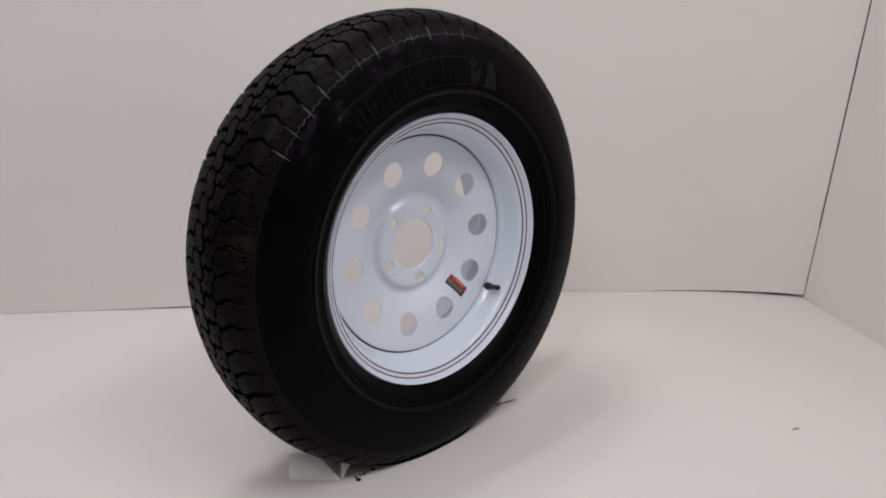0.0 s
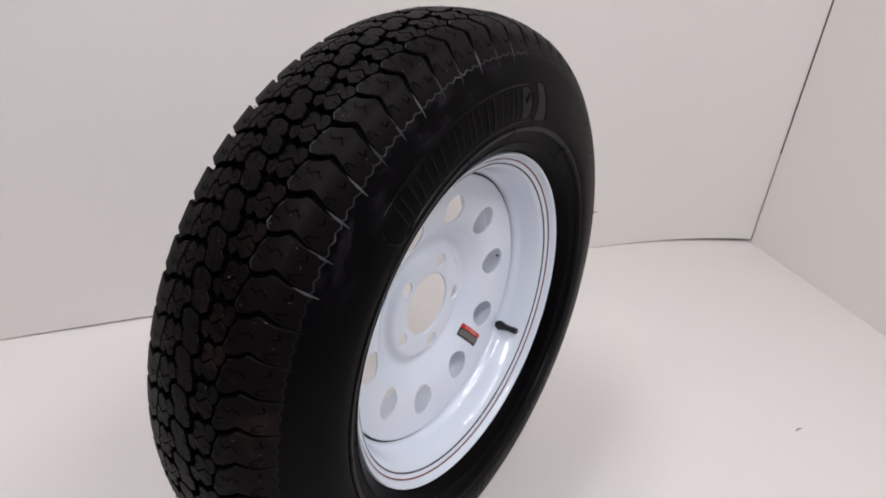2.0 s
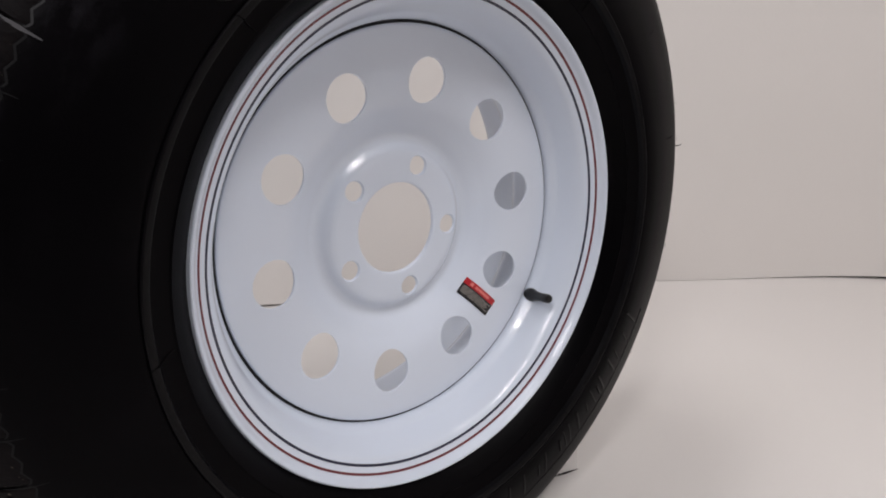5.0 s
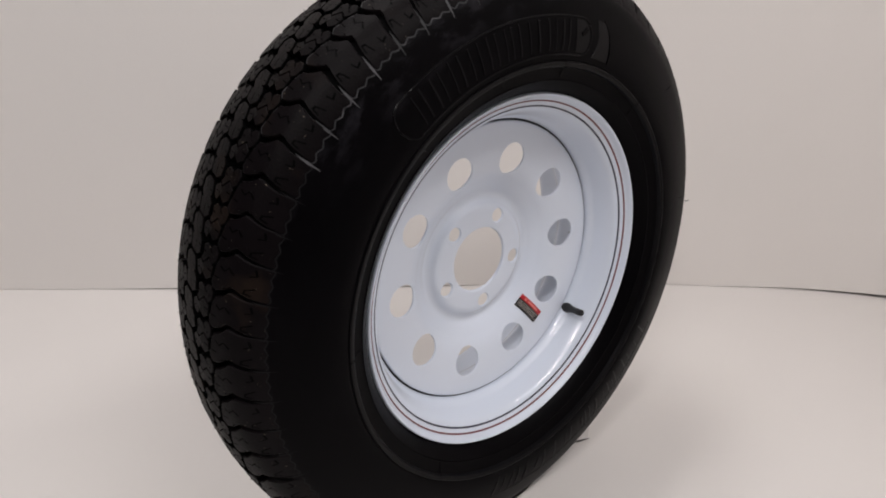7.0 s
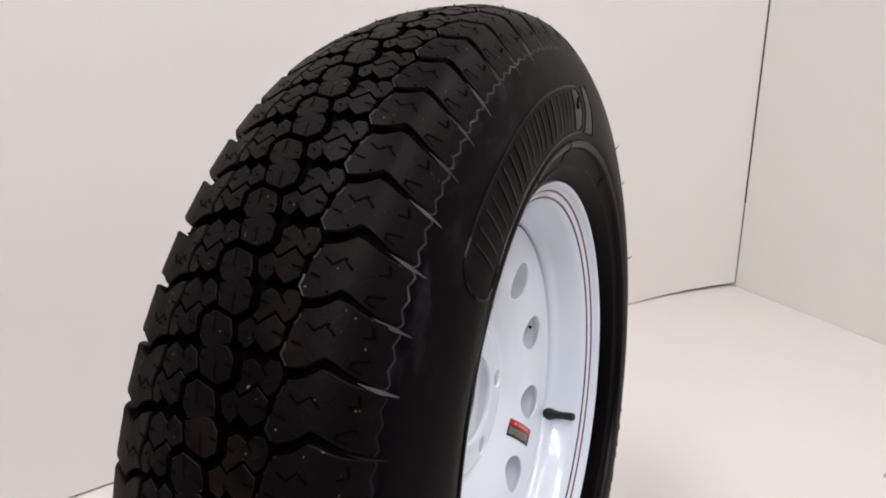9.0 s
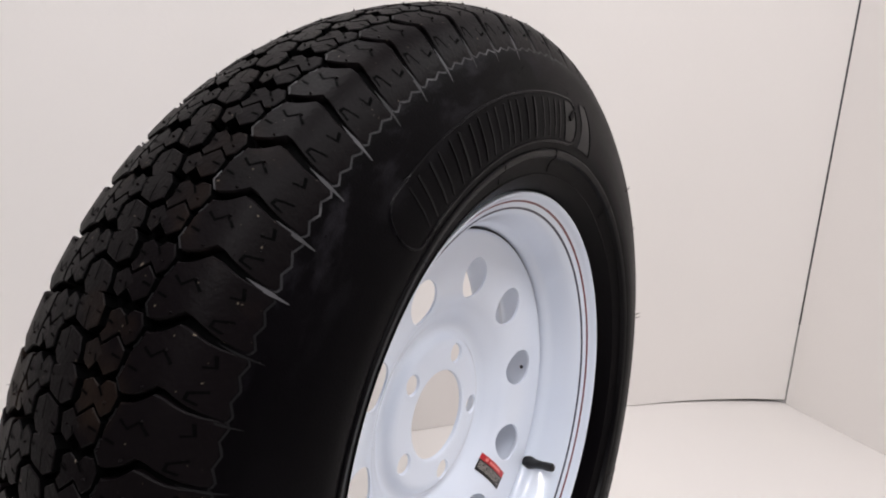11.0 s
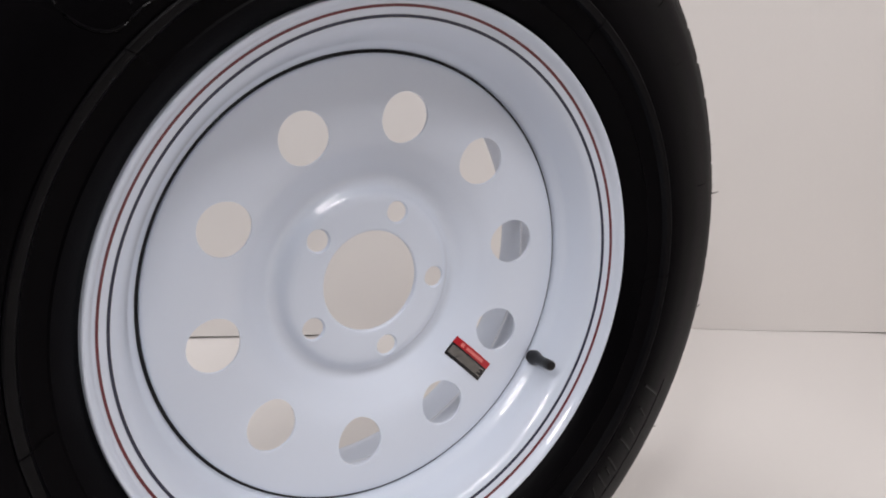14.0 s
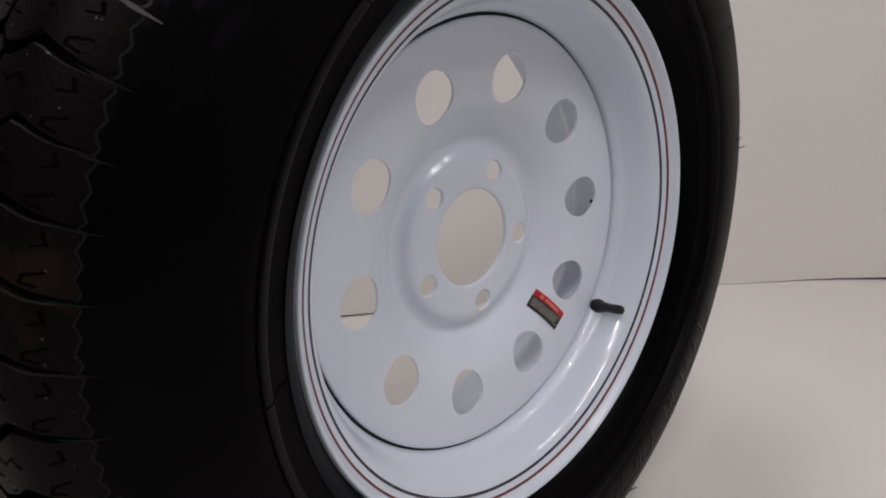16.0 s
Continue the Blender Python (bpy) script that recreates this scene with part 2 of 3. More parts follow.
def lathe(profile, segs, closed=True, bm=None, mat=0):
    """Turns a profile of (radius, depth) about the axle."""
    bm = bm or bmesh.new()
    rings = [[bm.verts.new(ring_point(r, y, 360 * i / segs)) for r, y in profile] for i in range(segs)]
    count = len(profile)
    for i in range(segs):
        a, b = rings[i], rings[(i + 1) % segs]
        for j in range(count if closed else count - 1):
            k = (j + 1) % count
            bm.faces.new((a[j], a[k], b[k], b[j])).material_index = mat
    return bm


def smooth_profile(points, steps=4):
    """Catmull-Rom through the points of a profile."""
    out = []
    p = [points[0], *points, points[-1]]
    for i in range(1, len(p) - 2):
        for s in range(steps):
            t = s / steps
            out.append(tuple(0.5 * (2 * p[i][k] + (p[i + 1][k] - p[i - 1][k]) * t + (2 * p[i - 1][k] - 5 * p[i][k] + 4 * p[i + 1][k] - p[i + 2][k]) * t * t
                                    + (3 * p[i][k] - p[i - 1][k] - 3 * p[i + 1][k] + p[i + 2][k]) * t ** 3) for k in range(2)))
    return out + [points[-1]]


def box(bm, lo, hi, mat=0):
    v = [bm.verts.new((x, y, z)) for x in (lo[0], hi[0]) for y in (lo[1], hi[1]) for z in (lo[2], hi[2])]
    for f in ((0, 1, 3, 2), (4, 6, 7, 5), (0, 4, 5, 1), (2, 3, 7, 6), (0, 2, 6, 4), (1, 5, 7, 3)):
        bm.faces.new([v[i] for i in f]).material_index = mat
    return bm


def tube(bm, path, radii, sides=12, mat=0, cap=True):
    """A round bar along a path with a radius at each point."""
    loops = []
    for i, p in enumerate(path):
        d = (path[min(i + 1, len(path) - 1)] - path[max(i - 1, 0)]).normalized()
        e = d.orthogonal().normalized()
        g = d.cross(e)
        loops.append([bm.verts.new(p + radii[i] * (math.cos(t) * e + math.sin(t) * g)) for t in (2 * math.pi * k / sides for k in range(sides))])
    for a, b in zip(loops, loops[1:]):
        for k in range(sides):
            bm.faces.new((a[k], a[(k + 1) % sides], b[(k + 1) % sides], b[k])).material_index = mat
    if cap:
        bm.faces.new(loops[0][::-1]).material_index = mat
        bm.faces.new(loops[-1]).material_index = mat
    return bm


# ---- the booth ----
def wall_line(u):
    """Depth of the bent back board at u."""
    if u < -0.44:
        return 0.9135 - 0.6 * (u + 0.44)
    return 0.6552 + u * (-0.5831 + u * (0.0819 + u * (0.0842 - 0.1571 * u))) - 0.02 * math.exp(-((u - 0.9) / 0.18) ** 2)


CORNER = Vector((1.2715, wall_line(1.2715), 0))
RIGHT_WAY = Vector((-0.3, -0.3824, 0)).normalized()


def build_back_board():
    bm = bmesh.new()
    us = [-1.5 + 2.7715 * i / 60 for i in range(61)]
    back, front = [], []
    for u in us:
        v = wall_line(u)
        d = Vector((1, (wall_line(u + 0.01) - wall_line(u - 0.01)) / 0.02, 0)).normalized()
        nrm = Vector((-d.y, d.x, 0))
        t = min(1, max(0, (u - 0.85) / 0.40))
        low = 0.0008 + 0.0092 * t * t + 0.0034 * min(1, max(0, (0.45 - u) / 0.2), max(0, (u + 0.25) / 0.15))
        for row, off in ((front, 0.0), (back, 0.006)):
            row.append([bm.verts.new(Vector((u, v, z)) + off * nrm) for z in (low, 0.5, 1.0, 1.75)])
    for row in (front, back):
        for a, b in zip(row, row[1:]):
            for k in range(3):
                bm.faces.new((a[k], b[k], b[k + 1], a[k + 1]))
    for i in range(60):
        bm.faces.new((front[i][0], front[i + 1][0], back[i + 1][0], back[i][0]))
        bm.faces.new((front[i][3], front[i + 1][3], back[i + 1][3], back[i][3]))
    for i in (0, 60):
        for k in range(3):
            bm.faces.new((front[i][k], front[i][k + 1], back[i][k + 1], back[i][k]))
    return part("wall_back", bm, M_BOARD, smooth=40)


def build_right_board():
    bm = bmesh.new()
    side = Vector((-RIGHT_WAY.y, RIGHT_WAY.x, 0))
    if side.x < 0:
        side = -side
    start = CORNER + 0.0012 * side + 0.004 * RIGHT_WAY
    rows = []
    for i in range(13):
        p = start + RIGHT_WAY * (2.0 * i / 12)
        rows.append([bm.verts.new(p + off * side + Vector((0, 0, z))) for off, z in ((0, 0.0006), (0, 1.75), (0.006, 1.75), (0.006, 0.0006))])
    for a, b in zip(rows, rows[1:]):
        for k in range(4):
            bm.faces.new((a[k], a[(k + 1) % 4], b[(k + 1) % 4], b[k]))
    bm.faces.new(rows[0])
    bm.faces.new(rows[-1])
    return part("wall_right", bm, M_BOARD)


tagged(build_back_board(), "white bowed board standing behind the wheel", "wall", kind="structure")
tagged(build_right_board(), "white board standing at right angles to the back board", "wall", kind="structure")

SUB = -0.0235


def build_floor():
    """White floor board with a long opening that hugs the tyre, which stands in it."""
    bm = bmesh.new()
    hole = []
    for i in range(48):
        t = 2 * math.pi * i / 48
        cx, cy = math.cos(t), math.sin(t)
        hole.append((0.121 * math.copysign(abs(cx) ** 0.75, cx) - 0.001, -0.011 + 0.072 * math.copysign(abs(cy) ** 0.75, cy)))
    for z in (0.0, -0.006):
        inner = [bm.verts.new((x, y, z)) for x, y in hole]
        middle, outer = [], []
        for i in range(48):
            t = 2 * math.pi * i / 48
            cx, cy = math.cos(t), math.sin(t)
            k = min((2.2 if cx > 0 else 1.5) / max(abs(cx), 1e-6), (2.2 if cy > 0 else 1.1) / max(abs(cy), 1e-6))
            middle.append(bm.verts.new((0.5 * cx, 0.5 * cy, z)))
            outer.append(bm.verts.new((k * cx, k * cy, z)))
        for a, b in ((inner, middle), (middle, outer)):
            for i in range(48):
                bm.faces.new((a[i], a[(i + 1) % 48], b[(i + 1) % 48], b[i]))
        if z == 0.0:
            lip = inner
    for i in range(48):
        bm.faces.new((lip[i], lip[(i + 1) % 48], inner[(i + 1) % 48], inner[i]))
    return part("floor", bm, M_FLOOR, smooth=0)


tagged(build_floor(), "white floor board with a slot cut for the tyre", "floor", kind="structure")
bm = box(bmesh.new(), (-3.2, -3.2, SUB - 0.1), (3.2, 3.2, SUB))
tagged(part("ground", bm, M_CONCRETE, smooth=0), "grey subfloor under the white board", "floor", kind="structure")


# ---- the room round the booth ----
for name, lo, hi in (("wall_north", (-3.2, 3.2, SUB), (3.2, 3.3, 2.6)), ("wall_south", (-3.2, -3.3, SUB), (3.2, -3.2, 2.6)),
                     ("wall_east", (3.2, -3.3, SUB), (3.3, 3.3, 2.6)), ("wall_west", (-3.3, -3.3, SUB), (-3.2, 3.3, 2.6))):
    tagged(part(name, box(bmesh.new(), lo, hi), M_ROOM, smooth=0), "plain grey painted room wall", "wall", kind="structure")
tagged(part("ceiling", box(bmesh.new(), (-3.3, -3.3, 2.6), (3.3, 3.3, 2.7)), M_ROOM, smooth=0), "plain grey painted ceiling", "ceiling", kind="structure")


def build_lamp():
    """A ceiling fitting with two bare tubes."""
    root = new("ceiling_light")
    half = TUBE / 2
    bm = bmesh.new()
    for q in ((-0.19, 0.034), (-0.16, 0.075), (0.16, 0.075), (0.19, 0.034)):
        for x in (-half - 0.05, half + 0.05):
            bm.verts.new((x, q[0], q[1]))
    bmesh.ops.convex_hull(bm, input=bm.verts)
    part("housing", bm, M_LAMP_FRAME, root, smooth=0)
    for y in (-0.11, 0.11):
        part("tube", tube(bmesh.new(), [Vector((-half, y, 0)), Vector((half, y, 0))], [0.016, 0.016], 16), M_DIFFUSER, root, "glowing white fluorescent tube")
        for x in (-half - 0.014, half + 0.014):
            part("socket", box(bmesh.new(), (x - 0.013, y - 0.02, -0.02), (x + 0.013, y + 0.02, 0.033)), M_LAMP_FRAME, root, smooth=0)
    for x in (-0.4, 0.4):
        part("rod", tube(bmesh.new(), [Vector((x, 0, 0.076)), Vector((x, 0, 0.20))], [0.006, 0.006], 8), M_LAMP_FRAME, root)
    return tagged(root, "white ceiling fitting with two bare fluorescent tubes", "lamp", "ceiling lamps over the booth")


first_lamp = build_lamp()
first_lamp.location = (*LAMPS[0][:2], LAMP_Z)
for _x, _y, _watts in LAMPS[1:]:
    copy_thing(first_lamp, pose(_x, _y, LAMP_Z))

# ---- the wheel ----
WHEEL_Z = 0.3251
WHEEL_TURN = Matrix(((0.99517, 0.00000, 0.09817), (-0.00442, 0.99899, 0.04476), (-0.09807, -0.04498, 0.99416)))
wheel = new("trailer_wheel")
wheel.matrix_world = Matrix.Translation((0, 0, WHEEL_Z)) @ WHEEL_TURN.to_4x4()
tagged(wheel, "white trailer wheel with new black tyre standing in floor slot", "wheel")
YC = 0.0036  # middle of the tyre along the axle
RC = 0.3436  # crown radius

TOP = [(0.0, 0.3458), (0.0264, 0.3455), (0.0397, 0.3430), (0.0511, 0.3391), (0.0600, 0.3352), (0.0675, 0.3290), (0.0752, 0.3184), (0.0818, 0.3064),
       (0.0874, 0.2892), (0.0922, 0.2706), (0.0945, 0.2545), (0.0943, 0.2450), (0.0930, 0.2395)]
FAR = [(0.0, 0.3458), (0.0264, 0.3434), (0.0397, 0.3394), (0.0511, 0.3366), (0.0600, 0.3333), (0.0645, 0.3286), (0.0668, 0.3220), (0.0690, 0.3150), (0.0720, 0.3050),
       (0.0750, 0.2880), (0.0785, 0.2700), (0.0820, 0.2545), (0.0830, 0.2450), (0.0820, 0.2395)]


def top(u):
    """Radius of the tread and sidewall at u from the tyre's middle."""
    line = TOP[:11] if u < 0 else FAR[:12]
    return float(np.interp(abs(u), [p[0] for p in line], [p[1] for p in line]))


def depth(u):
    if u > 0:
        return float(np.interp(u, [0, 0.048, 0.064, 0.074], [0.0080, 0.0080, 0.0075, 0.0]))
    return float(np.interp(-u, [0, 0.048, 0.074, 0.084], [0.0080, 0.0075, 0.0014, 0.0]))


def build_tyre():
    half = [(r - depth(-u), u) for u, r in smooth_profile(TOP, 4)]
    far = [(r - depth(u), u) for u, r in smooth_profile(FAR, 4)]
    bead = [(0.2390, 0.0924), (0.2385, 0.0937), (0.2374, 0.0942), (0.2346, 0.0936), (0.2334, 0.0926), (0.2324, 0.0888), (0.2250, 0.0856), (0.2205, 0.0842), (0.2192, 0.0848),
            (0.2180, 0.0838), (0.2140, 0.0805), (0.2100, 0.0762), (0.2075, 0.0730), (0.2062, 0.0706), (0.2050, 0.0676), (0.2000, 0.0600)]
    front = [(r, YC - u) for r, u in reversed(half[1:] + bead)]
    rear = [(r, YC + u) for r, u in far[1:] + [(r, u - 0.0080 + 0.0130 * min(1, (0.2390 - r) / 0.03)) for r, u in bead]]
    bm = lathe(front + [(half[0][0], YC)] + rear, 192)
    return part("tyre", bm, [M_SIDE, M_GROOVE_SHADE, M_RIDGE], wheel, "black bias-ply trailer tyre with blocky tread")


tyre = build_tyre()
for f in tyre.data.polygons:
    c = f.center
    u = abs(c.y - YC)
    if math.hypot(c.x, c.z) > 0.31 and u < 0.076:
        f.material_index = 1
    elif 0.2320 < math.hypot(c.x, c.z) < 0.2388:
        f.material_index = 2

PITCHES = 64
STEP = 360 / PITCHES
PITCH = RC * radians(STEP)


def on_tread(u, c, h=0.0):
    """A place on the tread: u across from the middle, c along it in metres, h above the surface."""
    return ring_point(top(u) + h, YC + u, math.degrees(c / RC))


def prism(bm, outline, mirror=1, inset=0.0005, low=0.009):
    """A tread block with chamfered edges from an outline in millimetres."""
    pts = [(mirror * u / 1000, c / 1000) for u, c in outline]
    mu, mc = sum(p[0] for p in pts) / len(pts), sum(p[1] for p in pts) / len(pts)
    inner = []
    for u, c in pts:
        d = math.hypot(u - mu, c - mc)
        k = max(0.5, 1 - inset / d)
        inner.append((mu + (u - mu) * k, mc + (c - mc) * k))
    rings = [[bm.verts.new(on_tread(u * 1.0, c, -low)) for u, c in pts], [bm.verts.new(on_tread(u, c, -0.0006)) for u, c in pts],
             [bm.verts.new(on_tread(u, c, -0.0001)) for u, c in inner]]
    count = len(pts)
    # Block walls take the groove black, so their shade is put in as colour.
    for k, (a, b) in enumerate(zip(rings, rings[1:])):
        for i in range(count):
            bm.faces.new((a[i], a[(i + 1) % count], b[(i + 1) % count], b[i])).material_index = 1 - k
    mid = bm.verts.new(on_tread(mu, mc, 0.0))
    for i in range(count):
        bm.faces.new((rings[2][i], rings[2][(i + 1) % count], mid))


def ribbon(bm, pts, width, mirror=1, mat=1, h=0.00022):
    """A thin flat strip along points in millimetres; draws cuts' shade and pale glints."""
    p = [Vector((mirror * u / 1000, c / 1000)) for u, c in pts]
    sides = []
    for i, q in enumerate(p):
        d = (p[min(i + 1, len(p) - 1)] - p[max(i - 1, 0)]).normalized()
        nrm = Vector((-d.y, d.x)) * width / 2000
        sides.append([bm.verts.new(on_tread(*(q + s * nrm), h)) for s in (1, -1)])
    for a, b in zip(sides, sides[1:]):
        bm.faces.new((a[0], a[1], b[1], b[0])).material_index = mat


def nub(bm, u, c, r=0.0007):
    base = on_tread(u, c, -0.0002)
    out = Vector((base.x, 0, base.z)).normalized()
    tube(bm, [base, base + out * 0.0009, base + out * 0.0014], [r, r * 0.8, r * 0.3], 6)


RIB_UPPER = [(20.5, 6.7), (23.0, 10.5), (22.0, 18.0), (27.0, 20.6), (32.7, 17.4), (35.5, 21.2), (40.3, 21.2), (43.0, 16.0), (41.7, 8.9), (38.0, 5.6), (32.3, 10.2), (24.5, 3.7)]
RIB_LOWER = [(20.3, 5.3), (24.5, 2.2), (32.3, 8.6), (38.0, 4.1), (38.9, 3.4), (38.7, -1.0), (38.3, -5.1), (32.4, -9.3), (25.6, -4.4), (22.1, -9.2), (16.2, -6.2), (13.8, 1.4)]
RIB_CUTS = [[(25.6, -4.8), (24.2, -1.6)], [(38.8, -0.4), (33.4, 0.5)], [(32.6, 18.0), (35.8, 14.4)], [(22.6, 14.2), (27.6, 13.0)]]
CENTRE_UPPER = [(9.5, 2.8), (3.0, 6.5), (-2.0, 5.2), (-8.7, 3.0), (-11.7, -3.6), (-11.9, -8.2), (-6.5, -9.5), (-1.5, -12.2), (4.0, -11.4), (8.9, -6.6)]
CENTRE_LOWER = [(-u - 7.0, -c - 21.0) for u, c in CENTRE_UPPER]


def rib_place(side, u, c):
    """The inner side's rib is the outer one turned half round."""
    return (-u, c) if side < 0 else (u - 9.2, 12.7 - c)


def rib_border(side, c):
    """How far the rib reaches out at c along the tread, both in millimetres."""
    turn = PITCH * 1000
    c = c if side < 0 else 12.7 - c
    far = float(np.interp((c + 17.0) % turn - 17.0, [-17.0, -12.5, -9.0, -5.0, 4.0, 8.9, 16.7], [43.0, 40.6, 37.6, 38.6, 39.2, 41.9, 43.0]))
    return far if side < 0 else far - 9.2


def block_mesh(kind, side, glint=False):
    """One block of a row of the tread: centre, rib or shoulder; side: -1 outer face, 1 inner face; the last flag paints
    its edge pale as a glint.
    """
    bm = bmesh.new()
    half = PITCH * 500
    if kind == "centre":
        prism(bm, CENTRE_UPPER)
        prism(bm, CENTRE_LOWER)
        for cut in ([(1.6, 5.6), (0.2, 0.5), (-0.6, -4.5)], [(9.4, -2.8), (5.4, -3.4)], [(-11.6, -5.0), (-7.6, -4.0)]):
            ribbon(bm, cut, 0.8)
            ribbon(bm, [(-u - 7.0, -c - 21.0) for u, c in cut], 0.8)
    elif kind == "rib":
        for outline in (RIB_UPPER, RIB_LOWER):
            prism(bm, [rib_place(side, u, c) for u, c in outline])
        for cut in RIB_CUTS:
            ribbon(bm, [rib_place(side, u, c) for u, c in cut], 1.2)
        for u, c in ((38.5, 12.0), (19.5, -2.0)):
            q = rib_place(side, u, c)
            nub(bm, q[0] / 1000, q[1] / 1000)
    else:
        wide = lambda v: 43.0 + (v - 45.6) * 0.89 if side < 0 else 33.0 + (v - 45.6) * 0.80
        us = [45.6, 46.6, 49, 52, 55.5, 59, 63, 67, 71, 75, 79, 82.5, 86.0, 87.0]
        ts = [-1, -0.95, -0.8, -0.6, -0.4, -0.2, 0.0, 0.2, 0.4, 0.6, 0.8, 0.95, 1]
        lag = 0.0 if side < 0 else math.radians(0.9) * RC * 1000
        rows = []
        for i, u in enumerate(us):
            bend = -side * float(np.interp(u, [45.6, 50, 57, 62.5, 65, 70, 77, 87], [0.0, 0.0, 2.4, 7.2, 7.4, 4.6, 1.2, -0.4]))
            gap = float(np.interp(u, [45, 50, 57, 66, 76, 84, 87], [5.2, 5.6, 5.6, 5.0, 3.8, 2.2, 1.2] if side < 0 else [5.4, 5.8, 6.2, 6.4, 6.6, 6.8, 6.8]))
            row = []
            for j, t in enumerate(ts):
                c = bend + t * (half - gap / 2)
                edge = i in (0, len(us) - 1) or abs(t) == 1
                inner = rib_border(side, c + lag) + 2.3
                across = max(wide(u), inner + 0.9 + 0.6 * (i - 1))
                if i >= len(us) - 2:
                    across = wide(u + (-0.7, 0.1, 0.8, 0.1)[j % 4])
                if i <= 1:
                    across = inner + 0.9 * i
                row.append(bm.verts.new(on_tread(side * across / 1000, c / 1000, -0.0009 if edge else 0.0)))
            rows.append(row)
        for a, b in zip(rows, rows[1:]):
            for j in range(len(ts) - 1):
                bm.faces.new((a[j], a[j + 1], b[j + 1], b[j]))
        rim = rows[0] + [r[-1] for r in rows[1:]] + rows[-1][-2::-1] + [r[0] for r in rows[-2:0:-1]]
        low = []
        for v in rim:
            u = v.co.y - YC
            out = Vector((v.co.x, 0, v.co.z)).normalized()
            low.append(bm.verts.new(v.co - out * (depth(u) + 0.0003)))
        for k in range(len(rim)):
            bm.faces.new((rim[k], rim[(k + 1) % len(rim)], low[(k + 1) % len(rim)], low[k]))
        tips = [(abs(v.co.y - YC) * 1000 - 0.2, math.radians(math.degrees(math.atan2(v.co.x, v.co.z))) * RC * 1000) for v in rows[-1]]
        if side < 0:
            ribbon(bm, tips, 0.65, side, 2, 0.0002)
        brim = [(abs(v.co.y - YC) * 1000 - 0.3, math.atan2(v.co.x, v.co.z) * RC * 1000) for v in rows[0]]
        if side < 0:
            ribbon(bm, brim[1:6], 0.8, side, 2, -0.0006)
            ribbon(bm, brim[8:11], 0.6, side, 2, -0.0006)
        k = 1 if side < 0 else -1
        for cut, w in (([(48.0, 7.6), (52.2, 4.4), (56.5, 8.6), (61.0, 3.8)], 1.4), ([(43.4, -2.0), (48.4, -3.1)], 1.2), ([(70.0, 6.0), (73.6, 7.2), (72.6, 12.6)], 1.2),
                       ([(72.0, -11.0), (68.4, -9.4), (68.8, -6.4), (74.0, -4.2)], 1.2)):
            ribbon(bm, [(u if side < 0 else 33.0 + (u - 43.0) * 0.94, k * c) for u, c in cut], w, side)
        for u, c in ((62, 9), (57, -9)):
            nub(bm, side * wide(u) / 1000, c / 1000)
    return finish(bm, kind + "_block", [M_TREAD, M_GROOVE_SHADE, M_EDGE_GLINT if glint else M_DULL], 30)


def lay_row(name, me, first, glint=None):
    """A row of alike blocks round the tyre; between -62 and 2 degrees the kind with painted glints, where there is one.
    """
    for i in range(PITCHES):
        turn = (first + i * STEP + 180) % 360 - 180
        ob = part(name, glint if glint and -62 < turn < 2 else me, None, tyre)
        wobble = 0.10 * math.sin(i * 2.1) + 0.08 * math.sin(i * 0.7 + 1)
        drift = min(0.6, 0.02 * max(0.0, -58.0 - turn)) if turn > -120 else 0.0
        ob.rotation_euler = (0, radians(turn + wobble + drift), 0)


MID = -46.8 + STEP / 2
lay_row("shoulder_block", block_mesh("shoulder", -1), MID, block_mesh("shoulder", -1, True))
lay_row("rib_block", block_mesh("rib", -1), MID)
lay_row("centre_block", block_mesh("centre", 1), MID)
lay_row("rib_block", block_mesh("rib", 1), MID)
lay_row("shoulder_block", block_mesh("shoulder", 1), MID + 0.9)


def slit_mesh(glint):
    """The end of a side groove, where it runs out on the shoulder, its glint painted pale."""
    bm = bmesh.new()
    sides = []
    for u, w in ((71, 0.3), (74, 1.2), (76.5, 2.3), (78.6, 2.5), (80.6, 1.6), (83, 0.8), (86.5, 0.15)):
        w *= 1.0 if glint else 0.55
        c = float(np.interp(u, [63, 70, 76, 84, 88], [7.0, 2.6, 0.3, -1.6, -3.0])) - PITCH * 500
        h = -float(np.interp(u, [66, 74, 79, 84, 87], [0.0022, 0.0005, -0.0006, -0.0005, -0.0001]))
        sides.append([bm.verts.new(on_tread(-u / 1000, (c + k * w - 0.9) / 1000, h - 0.0002 * abs(k))) for k in (-0.5, 0.5)])
    for a, b in zip(sides, sides[1:]):
        bm.faces.new((a[0], a[1], b[1], b[0]))
    return finish(bm, "groove_end", M_GROOVE_GLINT if glint else M_DULL)


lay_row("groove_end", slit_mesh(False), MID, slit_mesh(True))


bm = bmesh.new()
tube(bm, [ring_point(top(u) + 0.0007, YC - u, a) for u, a in ((0.037, -34.9), (0.044, -34.6), (0.051, -34.0), (0.058, -33.3), (0.065, -32.4), (0.071, -31.6))],
     [0.0003, 0.0006, 0.0007, 0.0006, 0.0005, 0.0002], 6)
part("mould_flash", bm, M_FLASH, tyre, "pale curved strip of mould flash")


def side_point(a, r, h=0.0):
    """A place on the outer sidewall at angle a and radius r, h proud of it."""
    u = float(np.interp(-r, [-p[1] for p in TOP[6:]], [p[0] for p in TOP[6:]]))
    return ring_point(r, YC - u - h, a)


